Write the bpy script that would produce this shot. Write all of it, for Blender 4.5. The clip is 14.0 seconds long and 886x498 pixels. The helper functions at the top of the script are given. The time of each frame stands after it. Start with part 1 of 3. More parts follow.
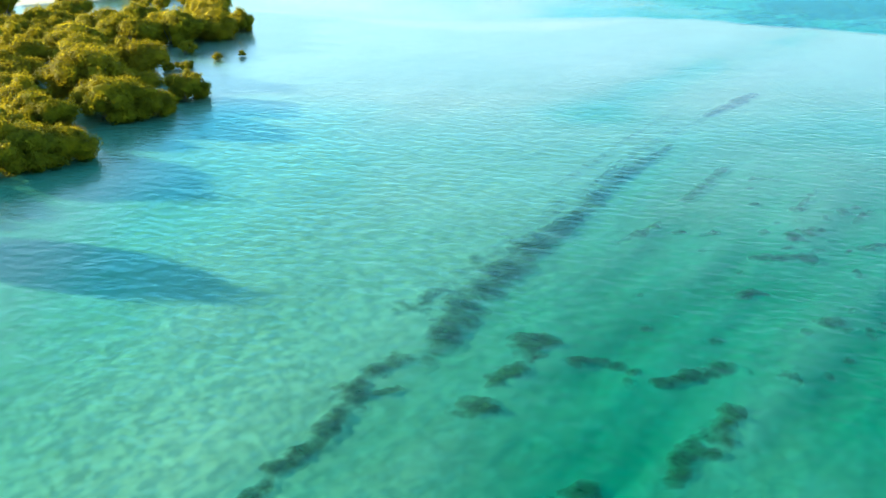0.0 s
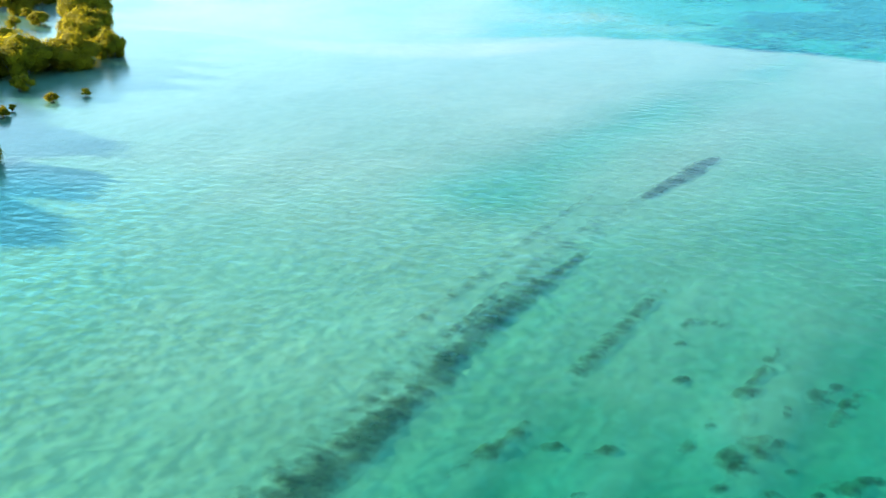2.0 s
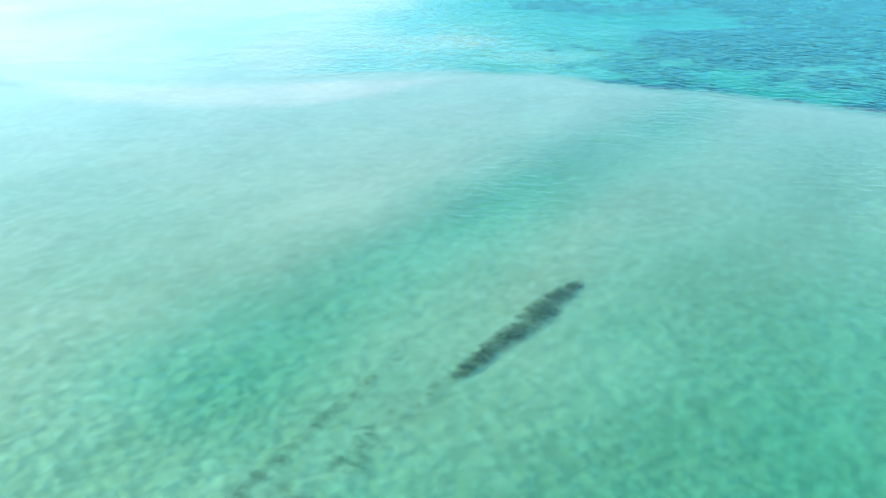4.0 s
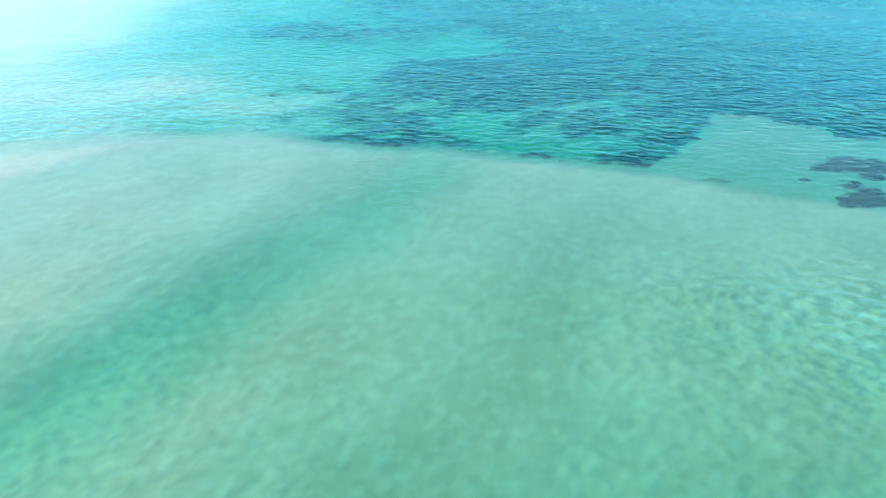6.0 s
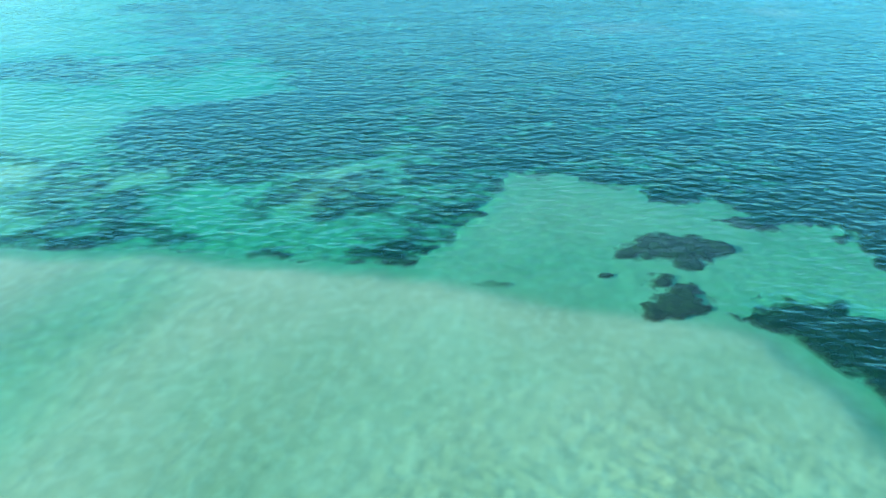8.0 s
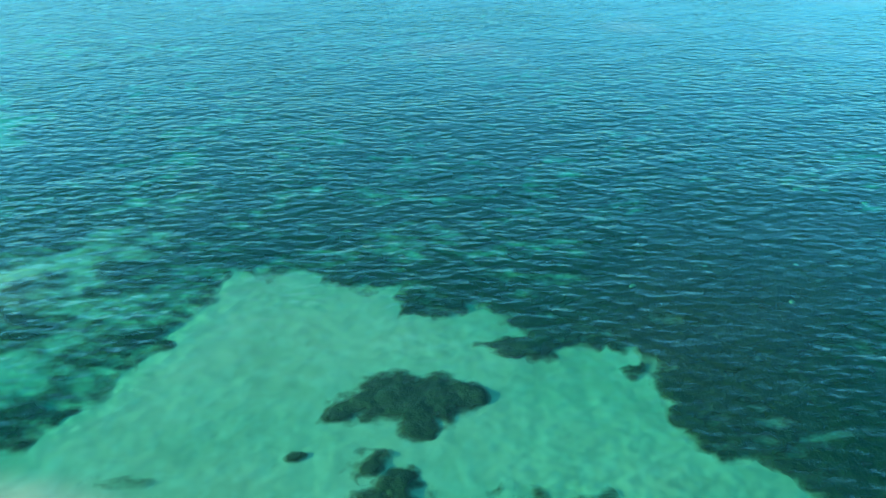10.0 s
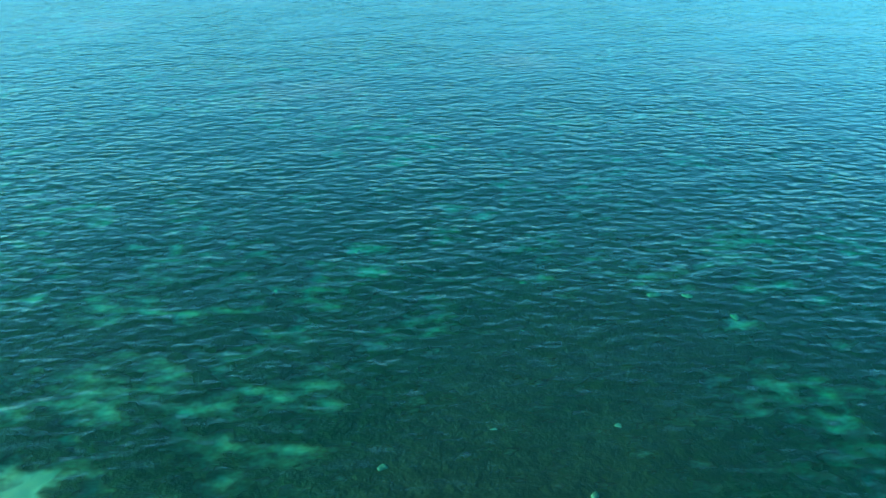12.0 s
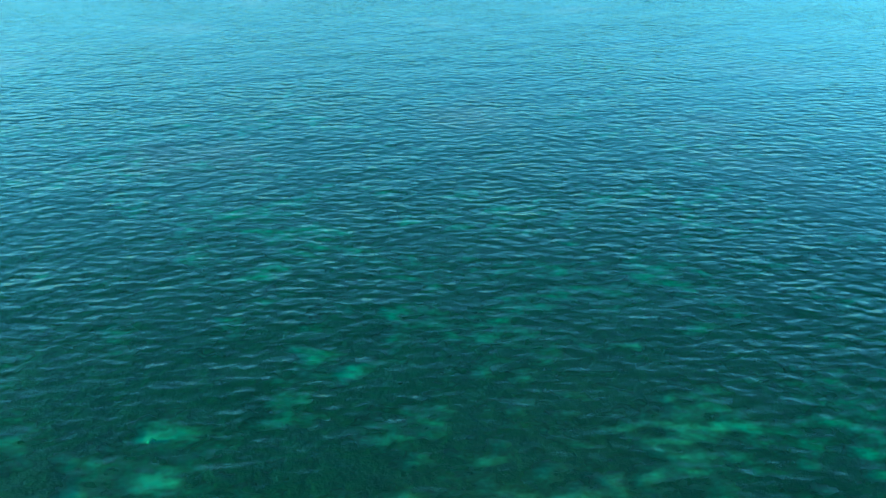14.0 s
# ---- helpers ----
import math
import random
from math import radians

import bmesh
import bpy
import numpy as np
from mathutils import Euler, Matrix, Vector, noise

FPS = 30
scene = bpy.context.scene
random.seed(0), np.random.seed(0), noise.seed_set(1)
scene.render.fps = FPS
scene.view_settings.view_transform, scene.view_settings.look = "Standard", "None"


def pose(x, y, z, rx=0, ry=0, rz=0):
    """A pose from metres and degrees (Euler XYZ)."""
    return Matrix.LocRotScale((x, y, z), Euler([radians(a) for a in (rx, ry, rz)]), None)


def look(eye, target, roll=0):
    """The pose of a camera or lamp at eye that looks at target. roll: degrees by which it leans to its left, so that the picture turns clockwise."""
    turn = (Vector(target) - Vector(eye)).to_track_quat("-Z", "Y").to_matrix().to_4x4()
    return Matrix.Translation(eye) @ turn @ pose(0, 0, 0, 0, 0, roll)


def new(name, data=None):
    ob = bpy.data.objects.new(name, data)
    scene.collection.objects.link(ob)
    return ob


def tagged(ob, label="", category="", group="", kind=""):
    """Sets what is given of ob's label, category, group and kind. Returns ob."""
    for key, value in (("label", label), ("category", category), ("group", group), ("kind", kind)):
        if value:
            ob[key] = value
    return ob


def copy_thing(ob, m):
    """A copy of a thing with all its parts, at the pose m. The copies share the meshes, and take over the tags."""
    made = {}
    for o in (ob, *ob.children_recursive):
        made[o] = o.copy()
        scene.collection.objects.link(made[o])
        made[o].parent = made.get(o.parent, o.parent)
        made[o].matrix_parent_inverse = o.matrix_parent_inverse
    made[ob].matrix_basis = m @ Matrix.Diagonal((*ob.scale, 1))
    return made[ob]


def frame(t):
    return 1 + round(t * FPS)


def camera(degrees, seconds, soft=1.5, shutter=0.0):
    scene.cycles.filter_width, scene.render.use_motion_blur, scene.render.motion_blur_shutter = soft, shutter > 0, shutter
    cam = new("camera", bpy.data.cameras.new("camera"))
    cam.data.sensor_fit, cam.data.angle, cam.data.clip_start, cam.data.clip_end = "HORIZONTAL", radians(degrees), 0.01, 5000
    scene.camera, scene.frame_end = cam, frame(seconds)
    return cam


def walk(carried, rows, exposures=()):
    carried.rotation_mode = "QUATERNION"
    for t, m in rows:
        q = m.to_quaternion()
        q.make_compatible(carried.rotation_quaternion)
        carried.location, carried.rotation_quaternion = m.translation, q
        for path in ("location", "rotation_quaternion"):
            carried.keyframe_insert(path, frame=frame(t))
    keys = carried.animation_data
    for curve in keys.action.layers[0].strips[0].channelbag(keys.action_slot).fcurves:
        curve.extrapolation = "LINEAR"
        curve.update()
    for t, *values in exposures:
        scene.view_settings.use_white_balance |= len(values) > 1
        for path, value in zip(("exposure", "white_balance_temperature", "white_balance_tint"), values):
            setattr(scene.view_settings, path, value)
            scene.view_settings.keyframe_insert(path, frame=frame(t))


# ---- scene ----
cam = camera(52.0, 14.0)
PATH = [
    (0, (0.000, -0.000, 31.786), (0.000, 36.790, 16.087), -0.06),
    (0.5, (3.836, 8.315, 31.832), (3.879, 45.060, 16.027), -0.10),
    (1, (7.838, 16.880, 31.960), (7.823, 53.575, 16.039), -0.13),
    (1.5, (12.129, 25.738, 32.149), (11.973, 62.376, 16.099), -0.13),
    (2, (16.153, 34.702, 32.292), (15.881, 71.281, 16.109), -0.13),
    (2.5, (19.850, 43.697, 32.347), (19.556, 80.221, 16.039), -0.14),
    (3.1, (24.255, 54.648, 32.240), (24.593, 91.118, 15.814), -0.13),
    (3.75, (29.344, 66.201, 32.009), (31.132, 102.587, 15.490), -0.11),
    (4.4, (35.104, 76.689, 31.804), (38.862, 112.897, 15.225), -0.10),
    (5, (41.320, 84.767, 31.772), (47.115, 120.691, 15.161), -0.12),
    (5.5, (47.090, 90.257, 31.895), (54.569, 125.861, 15.271), -0.16),
    (6, (52.370, 95.813, 32.011), (61.341, 131.065, 15.374), -0.20),
    (6.5, (56.999, 101.503, 32.100), (67.205, 136.407, 15.441), -0.22),
    (7, (62.041, 106.868, 32.147), (73.521, 141.354, 15.445), -0.25),
    (7.6, (68.776, 112.884, 32.240), (81.671, 146.799, 15.402), -0.30),
    (8.25, (76.626, 118.840, 32.371), (90.832, 152.121, 15.324), -0.36),
    (8.9, (84.752, 124.096, 32.472), (100.037, 156.794, 15.231), -0.35),
    (9.5, (92.230, 128.225, 32.488), (108.313, 160.484, 15.146), -0.23),
    (10, (98.320, 131.149, 32.420), (114.925, 163.140, 15.076), -0.05),
    (10.5, (104.437, 133.880, 32.322), (121.441, 165.670, 14.995), 0.12),
    (11, (110.784, 136.518, 32.245), (128.085, 168.170, 14.958), 0.20),
    (11.5, (117.085, 139.317, 32.144), (134.526, 170.922, 14.912), 0.19),
    (12, (123.093, 142.271, 32.062), (140.504, 173.940, 14.918), 0.17),
    (12.5, (128.894, 145.583, 31.967), (146.172, 177.384, 14.933), 0.17),
    (13, (134.344, 149.546, 31.755), (151.474, 181.472, 14.805), 0.19),
    (13.5, (139.534, 154.412, 31.515), (156.506, 186.468, 14.653), 0.22),
    (14, (144.805, 159.782, 31.364), (161.579, 192.001, 14.614), 0.29),
]
walk(cam, [(t, look(eye, target, roll)) for t, eye, target, roll in PATH],
     exposures=[(0, 2.92, 5440, -9), (14, 2.92, 5440, -9)])

# ---- sky, sun ----
SUN_LEFT, SUN_UP = 70.0, 12.0            # degrees left of +y, degrees above the horizon
world = bpy.data.worlds.new("world")
scene.world = world
world.use_nodes = True
wn = world.node_tree.nodes
wn.clear()
sky = wn.new("ShaderNodeTexSky")
sky.sky_type, sky.sun_disc = "NISHITA", False
sky.sun_elevation, sky.sun_rotation = radians(SUN_UP), radians(360 - SUN_LEFT)
sky.air_density, sky.dust_density, sky.ozone_density = 1.0, 1.15, 2.2
background = wn.new("ShaderNodeBackground")
background.inputs["Strength"].default_value = 0.094
wout = wn.new("ShaderNodeOutputWorld")
world.node_tree.links.new(sky.outputs[0], background.inputs[0])
world.node_tree.links.new(background.outputs[0], wout.inputs[0])

sun_data = bpy.data.lights.new("sun", "SUN")
sun_data.energy, sun_data.angle, sun_data.color = 5.0, radians(0.6), (1.0, 0.78, 0.49)
sun = new("sun", sun_data)
sun_way = Vector((-math.sin(radians(SUN_LEFT)) * math.cos(radians(SUN_UP)),
                  math.cos(radians(SUN_LEFT)) * math.cos(radians(SUN_UP)), math.sin(radians(SUN_UP))))
sun.matrix_world = look(sun_way * 300, (0, 0, 0))


# ---- numbers on the plan ----
def lattice(ix, iy, seed):
    h = (ix * 374761393 + iy * 668265263 + seed * 1442695041) & 0xFFFFFFFF
    h = ((h ^ (h >> 13)) * 1274126177) & 0xFFFFFFFF
    return ((h ^ (h >> 16)) & 0xFFFF) / 65535.0


def value_noise(x, y, seed):
    x0, y0 = np.floor(x).astype(np.int64), np.floor(y).astype(np.int64)
    fx, fy = x - x0, y - y0
    fx, fy = fx * fx * fx * (fx * (fx * 6 - 15) + 10), fy * fy * fy * (fy * (fy * 6 - 15) + 10)
    a, b = lattice(x0, y0, seed), lattice(x0 + 1, y0, seed)
    c, d = lattice(x0, y0 + 1, seed), lattice(x0 + 1, y0 + 1, seed)
    return (a + (b - a) * fx) * (1 - fy) + (c + (d - c) * fx) * fy


def fbm(x, y, size, seed, octaves=4):
    """Smooth noise about 0, in -1..1, with features of that size in metres."""
    total, gain, norm = 0, 1.0, 0
    for k in range(octaves):
        total = total + gain * (value_noise(x / size * 2 ** k + 17.3 * k, y / size * 2 ** k - 9.1 * k, seed + k) * 2 - 1)
        norm, gain = norm + gain, gain * 0.5
    return total / norm * 1.5


def ramp(a, b, v):
    u = np.clip((v - a) / (b - a), 0, 1)
    return u * u * (3 - 2 * u)


def to_line(x, y, pts):
    """Distance to a polyline, and on which side: positive to the left of its run."""
    best, side = np.full(np.shape(x), 1e9), np.ones(np.shape(x))
    for (ax, ay), (bx, by) in zip(pts, pts[1:]):
        dx, dy = bx - ax, by - ay
        u = np.clip(((x - ax) * dx + (y - ay) * dy) / (dx * dx + dy * dy), 0, 1)
        d = np.hypot(x - ax - u * dx, y - ay - u * dy)
        nearer = d < best - 1e-6
        side = np.where(nearer, np.sign(dx * (y - ay) - dy * (x - ax)), side)
        best = np.where(nearer, d, best)
    return best, side


def inside(x, y, pts):
    """Distance to a polygon's outline, positive inside."""
    d, _ = to_line(x, y, list(pts) + [pts[0]])
    odd = np.zeros(np.shape(x), bool)
    for (ax, ay), (bx, by) in zip(pts, list(pts[1:]) + [pts[0]]):
        crosses = (ay > y) != (by > y)
        at = ax + (y - ay) * (bx - ax) / (by - ay if by != ay else 1e-9)
        odd ^= crosses & (x < at)
    return np.where(odd, d, -d)


def blob(x, y, cx, cy, a, b, turn):
    """1 in the middle of an ellipse, 0 on its rim, less outside."""
    c, s = math.cos(radians(turn)), math.sin(radians(turn))
    u, v = (x - cx) * c + (y - cy) * s, -(x - cx) * s + (y - cy) * c
    return 1 - np.hypot(u / a, v / b)


# the sand bar's drop into deep water, from west to east and round its end
BAR_EDGE = [(-900, 420), (-200, 285), (-60, 231), (-20, 209), (-5, 202), (4.6, 201.1), (14.8, 200.8), (25.1, 201.2), (34.5, 202.2), (40.4, 202.7), (46.8, 201.9), (53, 200.4), (59.6, 198), (63.7, 194.3),
            (71.4, 190.4), (77, 188), (84, 183.2), (92, 178.8), (97, 174.5), (102, 169.2), (107, 164.8), (111, 161.5), (113.8, 158),
            (114.2, 152), (111, 141), (104, 120), (100, 90), (98, 40), (110, -900)]
# the weed line along the lagoon's west rim
RIM = [(-60, -60), (-25, 15), (-8.2, 43), (-4.2, 50), (1.6, 58), (6.2, 67), (10.8, 75), (16, 83.6), (21, 93), (28.6, 107), (36.6, 121), (47.2, 134), (58, 152), (76, 185), (112, 260)]
CHANNEL = [(20, 122), (30, 136), (38, 145.5), (47.4, 156.4), (55.3, 164.1), (64.5, 174.4), (73.7, 185.2)]
SHOAL = [(96, 179), (100.2, 181.4), (103.5, 184.6), (106.3, 186.7), (110.1, 192.5), (113.1, 195.1), (118, 192.3), (118.6, 190),
         (122.7, 186.5), (122, 183.3), (127.1, 181.1), (128.8, 178.6), (127.6, 174.6), (131.4, 173.3), (133.1, 171.3), (131.9, 165.6),
         (129.4, 161), (132.8, 156.9), (131.7, 154.4), (127.5, 154.9), (127.5, 157.2), (125.3, 158.6), (123.7, 160.6), (120.5, 163), (117.1, 163.2), (115, 162.3), (113, 159), (104, 165), (98, 173)]
GULLIES = [([(9, 52), (13.9, 57.7), (18.6, 63), (25.3, 71.8), (31, 79)], 2.0, 0.45), ([(15, 40), (22, 47.5), (27, 52), (38, 66)], 1.6, 0.35),
           ([(26, 64), (34, 74), (44, 90)], 2.2, 0.3), ([(12, 66), (19, 75), (24, 83)], 1.5, 0.25)]
# the shallowest sand, a tongue along the bar's edge
TONGUE = [(-60, 226), (-22, 206), (-5, 201), (15, 200), (26, 200.4), (40, 201.8), (46.8, 201), (38, 196.2), (32.7, 192.4), (26.5, 188.6), (17.5, 186.1), (8.5, 186.3), (-6, 191), (-30, 204)]
SHELVES = [(94.5, 199, 7.0, 4.0, 50), (76, 209, 9, 3.4, 10), (58, 214, 12, 4.5, 5), (40, 226, 16, 6, 5)]


def wide_masks(x, y):
    """How far past the bar's edge, and how far east of the weed rim, in metres."""
    d, side = to_line(x, y, BAR_EDGE)
    past = d * side + fbm(x, y, 7, 3) * 0.7 + fbm(x, y, 2.2, 4, 2) * 0.25
    d, side = to_line(x, y, RIM)
    east = -d * side + fbm(x, y, 6, 8) * 0.8
    return past, east


def depth_at(x, y):
    """Depth of the bed below the water, in metres."""
    past, east = wide_masks(x, y)
    u, v = 0.55 * x + 0.835 * y, 0.835 * x - 0.55 * y
    streak = fbm(u * 0.16, v, 5.0, 21, 3)
    slow = fbm(x, y, 30, 31, 3)
    flat = 0.60 - 0.13 * np.exp(-((x - 94) / 16) ** 2 - ((y - 146) / 11) ** 2) - 0.03 * ramp(140, 205, y) * ramp(60, 20, x) + 0.10 * slow + 0.10 * ramp(28, 56, x) * ramp(176, 150, y + 0.3 * (x - 60)) + 0.018 * streak + 0.48 * ramp(150, 72, y) + 0.05 * fbm(x, y, 6, 33, 3)
    lagoon = (0.25 + 0.62 * ramp(140, 52, y + 0.3 * x)) * (0.38 * ramp(-2.6, 0.6, east) + 0.62 * ramp(2, 17, east)) * (0.95 + 0.6 * streak * ramp(125, 95, y))
    lagoon = lagoon * ramp(30, 4, np.maximum(0, east - 22) * 0.35)
    d, _ = to_line(x, y, CHANNEL)
    channel = 0.50 * np.exp(-(d / 6.5) ** 2) * (1 + 0.3 * streak)
    lagoon = lagoon + 0.12 * np.exp(-((east + 1.5) / 3.0) ** 2) * ramp(116, 100, y)
    for run, wide, extra in GULLIES:
        lagoon = lagoon + extra * np.exp(-(to_line(x, y, run)[0] / wide) ** 2) * (1 + 0.4 * streak)
    crest = -0.03 * np.exp(-(past / 9.0) ** 2) * ramp(150, 60, -past + 60)
    spit = -0.34 * ramp(-1.2, 3.0, inside(x, y, TONGUE) + 0.7 * fbm(x, y, 8, 41, 3))
    shore = 0.35 * ramp(-22, -42, x + 0.12 * (y - 120) + 4 * fbm(x, y, 12, 51))
    beach = -1.5 * ramp(-0.1, 0.8, blob(x, y, -112, 228, 46, 14, 25) + 0.2 * fbm(x, y, 9, 52))
    bed = np.maximum(flat + lagoon + channel + crest + spit + shore, 0.07) + beach
    deep = 1.7 + 0.3 * fbm(x, y, 26, 61, 3) + 1.1 * ramp(15, 110, past) + 0.02 * np.clip(past - 100, 0, 300)
    deep = deep - (1.35 + 1.3 * ramp(30, 110, past)) * ramp(92, 20, x - 0.25 * (y - 220) + 12 * fbm(x, y, 26, 65, 3))
    deep = deep - 0.35 * ramp(-0.5, 0.5, blob(x, y, 152, 180, 32, 9, 36))
    shoal = ramp(-2.0, 1.5, inside(x, y, SHOAL))
    deep = deep + (1.45 + 0.25 * ramp(118, 133, x) + 0.1 * fbm(x, y, 5, 63, 3) - deep) * shoal
    shelf = sum(ramp(-0.3, 0.4, blob(x, y, *p)) for p in SHELVES)
    deep = deep - 0.35 * np.clip(shelf, 0, 1)
    deep = np.maximum(deep, 0.3)
    return bed + (deep - bed) * ramp(-0.8, 1.5 + 9 * ramp(40, 5, x), past)


LIFT = 0.28  # light bends at the surface: seen at a low angle, the bed looks raised to this share of its depth


def bed_at(x, y):
    d = depth_at(x, y)
    return -np.where(d > 0, LIFT * d, d)


def chop_at(x, y):
    """How rough the water's skin is: 0 calm, 1 open water."""
    past, east = wide_masks(x, y)
    calm = 0.16 + 0.46 * ramp(150, 105, y) + 0.74 * np.exp(-((x - 94) / 15) ** 2 - ((y - 142) / 13) ** 2) + 0.10 * fbm(x, y, 14, 71) - 0.2 * ramp(0, 6, east) * ramp(115, 95, y) + 0.28 * np.exp(-(to_line(x, y, CHANNEL)[0] / 6) ** 2)
    calm = calm + 0.22 * ramp(-4, -16, x) * ramp(138, 116, y)
    calm = calm * (1 - 0.5 * ramp(-30, -42, x + 0.1 * (y - 120)))
    # the far west is calmed, which also gives its reflections the creamy tint
    open_sea = 1.0 - 0.14 * ramp(118, 150, x) - 0.48 * ramp(-2, 2, inside(x, y, SHOAL)) + 0.12 * fbm(x, y, 18, 73) - 0.62 * ramp(46, 6, x - 0.25 * (y - 220))
    return np.clip(calm + (open_sea - calm) * ramp(-1, 5, past), 0.02, 1.2)


def grid_lines(lo, hi, step, far_lo, far_hi):
    """Even lines between lo and hi, then ever wider ones as far as far_lo and far_hi."""
    mid = list(np.arange(lo, hi + step / 2, step))
    up, down, s = [], [], step
    while (up[-1] if up else mid[-1]) < far_hi:
        s *= 1.12
        up.append((up[-1] if up else mid[-1]) + s)
    s = step
    while (down[-1] if down else mid[0]) > far_lo:
        s *= 1.12
        down.append((down[-1] if down else mid[0]) - s)
    return np.array(down[::-1] + mid + up)


def sheet(name, xs, ys, height, keep=None):
    """A mesh over the lines xs and ys; height(x, y) gives z, keep says which corners count."""
    gx, gy = np.meshgrid(xs, ys)
    gx, gy = gx.ravel(), gy.ravel()
    z = height(gx, gy)
    n, m = len(xs), len(ys)
    a = (np.arange(m - 1)[:, None] * n + np.arange(n - 1)[None, :]).ravel()
    quads = np.stack([a, a + 1, a + n + 1, a + n], 1)
    if keep is not None:
        ok = keep(gx, gy, z)
        quads = quads[ok[quads].any(1)]
        used = np.unique(quads)
        index = np.zeros(len(gx), np.int64)
        index[used] = np.arange(len(used))
        gx, gy, z, quads = gx[used], gy[used], z[used], index[quads]
    mesh = bpy.data.meshes.new(name)
    mesh.vertices.add(len(gx))
    mesh.vertices.foreach_set("co", np.stack([gx, gy, z], 1).astype(np.float32).ravel())
    mesh.loops.add(len(quads) * 4)
    mesh.loops.foreach_set("vertex_index", quads.astype(np.int32).ravel())
    mesh.polygons.add(len(quads))
    mesh.polygons.foreach_set("loop_start", np.arange(0, len(quads) * 4, 4, dtype=np.int32))
    mesh.polygons.foreach_set("use_smooth", np.ones(len(quads), bool))
    mesh.update(calc_edges=True)
    mesh.validate()
    return mesh, gx, gy


def add_values(mesh, name, values):
    attribute = mesh.attributes.new(name, "FLOAT", "POINT")
    attribute.data.foreach_set("value", np.asarray(values, np.float32))


# ---- materials ----
class Nodes:
    """A short way to build node trees."""
    def __init__(self, name):
        self.material = bpy.data.materials.new(name)
        self.material.use_nodes = True
        self.tree = self.material.node_tree
        self.tree.nodes.clear()

    def add(self, kind, settings=None, **links):
        node = self.tree.nodes.new(kind)
        for key, value in (settings or {}).items():
            if key == "operation":
                node.operation = value
            elif key == "data_type":
                node.data_type = value
            elif key == "blend_type":
                node.blend_type = value
            elif key == "attribute_name":
                node.attribute_name = value
            elif key == "noise_dimensions":
                node.noise_dimensions = value
            elif key == "feature":
                node.feature = value
            elif key == "clamp":
                node.use_clamp = value
        for key, value in links.items():
            key = int(key[1:]) if key[0] == "i" and key[1:].isdigit() else key.replace("_", " ")
            socket = node.inputs[key]
            if isinstance(value, bpy.types.NodeSocket):
                self.tree.links.new(value, socket)
            else:
                socket.default_value = value
        return node

    def math(self, operation, a, b=0.0, c=0.0, clamp=False):
        return self.add("ShaderNodeMath", {"operation": operation, "clamp": clamp}, i0=a, i1=b, i2=c).outputs[0]

    def noise(self, vector, scale, detail=3.0, rough=0.5, bend=0.0):
        return self.add("ShaderNodeTexNoise", None, Vector=vector, Scale=scale, Detail=detail, Roughness=rough, Distortion=bend).outputs[0]

    def place(self):
        return self.add("ShaderNodeNewGeometry").outputs["Position"]

    def stretched(self, vector, turn, scale):
        """turn: which way the pattern's own x runs; scale: below 1 draws it out."""
        node = self.add("ShaderNodeMapping", None, Vector=vector, Rotation=(0, 0, radians(turn)), Scale=[1 / s for s in scale])
        node.vector_type = "TEXTURE"
        return node.outputs[0]

    def attribute(self, name):
        return self.add("ShaderNodeAttribute", {"attribute_name": name}).outputs["Fac"]

    def blend(self, factor, a, b, how="MIX"):
        node = self.add("ShaderNodeMix", {"data_type": "RGBA", "blend_type": how})
        for socket, value in zip((node.inputs[0], node.inputs[6], node.inputs[7]), (factor, a, b)):
            if isinstance(value, bpy.types.NodeSocket):
                self.tree.links.new(value, socket)
            else:
                socket.default_value = value
        return node.outputs[2]

    def span(self, value, lo, hi, a=0.0, b=1.0):
        return self.add("ShaderNodeMapRange", None, Value=value, From_Min=lo, From_Max=hi, To_Min=a, To_Max=b).outputs[0]

    def bump(self, height, strength, distance):
        return self.add("ShaderNodeBump", None, Height=height, Strength=strength, Distance=distance).outputs[0]

    def done(self, shader):
        out = self.add("ShaderNodeOutputMaterial")
        self.tree.links.new(shader, out.inputs[0])
        return self.material


def sand_material():
    n = Nodes("sand")
    p = n.place()
    long = n.stretched(p, 57, (0.55, 1.0, 1))
    broad = n.noise(long, 0.12, 3.0, 0.45)
    fine = n.noise(long, 0.9, 4.0, 0.6)
    lumps = n.noise(p, 0.45, 3.0, 0.55)
    colour = n.blend(n.span(broad, 0.32, 0.72), (0.36, 0.305, 0.205, 1), (0.43, 0.375, 0.265, 1))
    colour = n.blend(n.math("MULTIPLY", n.span(fine, 0.46, 0.66), 0.09), colour, (0.53, 0.49, 0.39, 1))
    algae = n.math("MULTIPLY", n.span(lumps, 0.45, 0.75), 0.28)
    colour = n.blend(algae, colour, (0.19, 0.19, 0.11, 1))
    ripples = n.noise(n.stretched(p, 60, (0.75, 1.1, 1)), 1.1, 2.0, 0.5)
    # pale mottles: uneven sand, and sunlight focused by the waves painted in
    colour = n.blend(n.math("MULTIPLY", n.span(ripples, 0.46, 0.68), 0.22), colour, (0.56, 0.52, 0.42, 1))
    normal = n.bump(n.math("ADD", ripples, fine), 0.10, 0.2)
    return n.done(n.add("ShaderNodeBsdfPrincipled", None, Base_Color=colour, Roughness=0.95, Normal=normal).outputs[0])


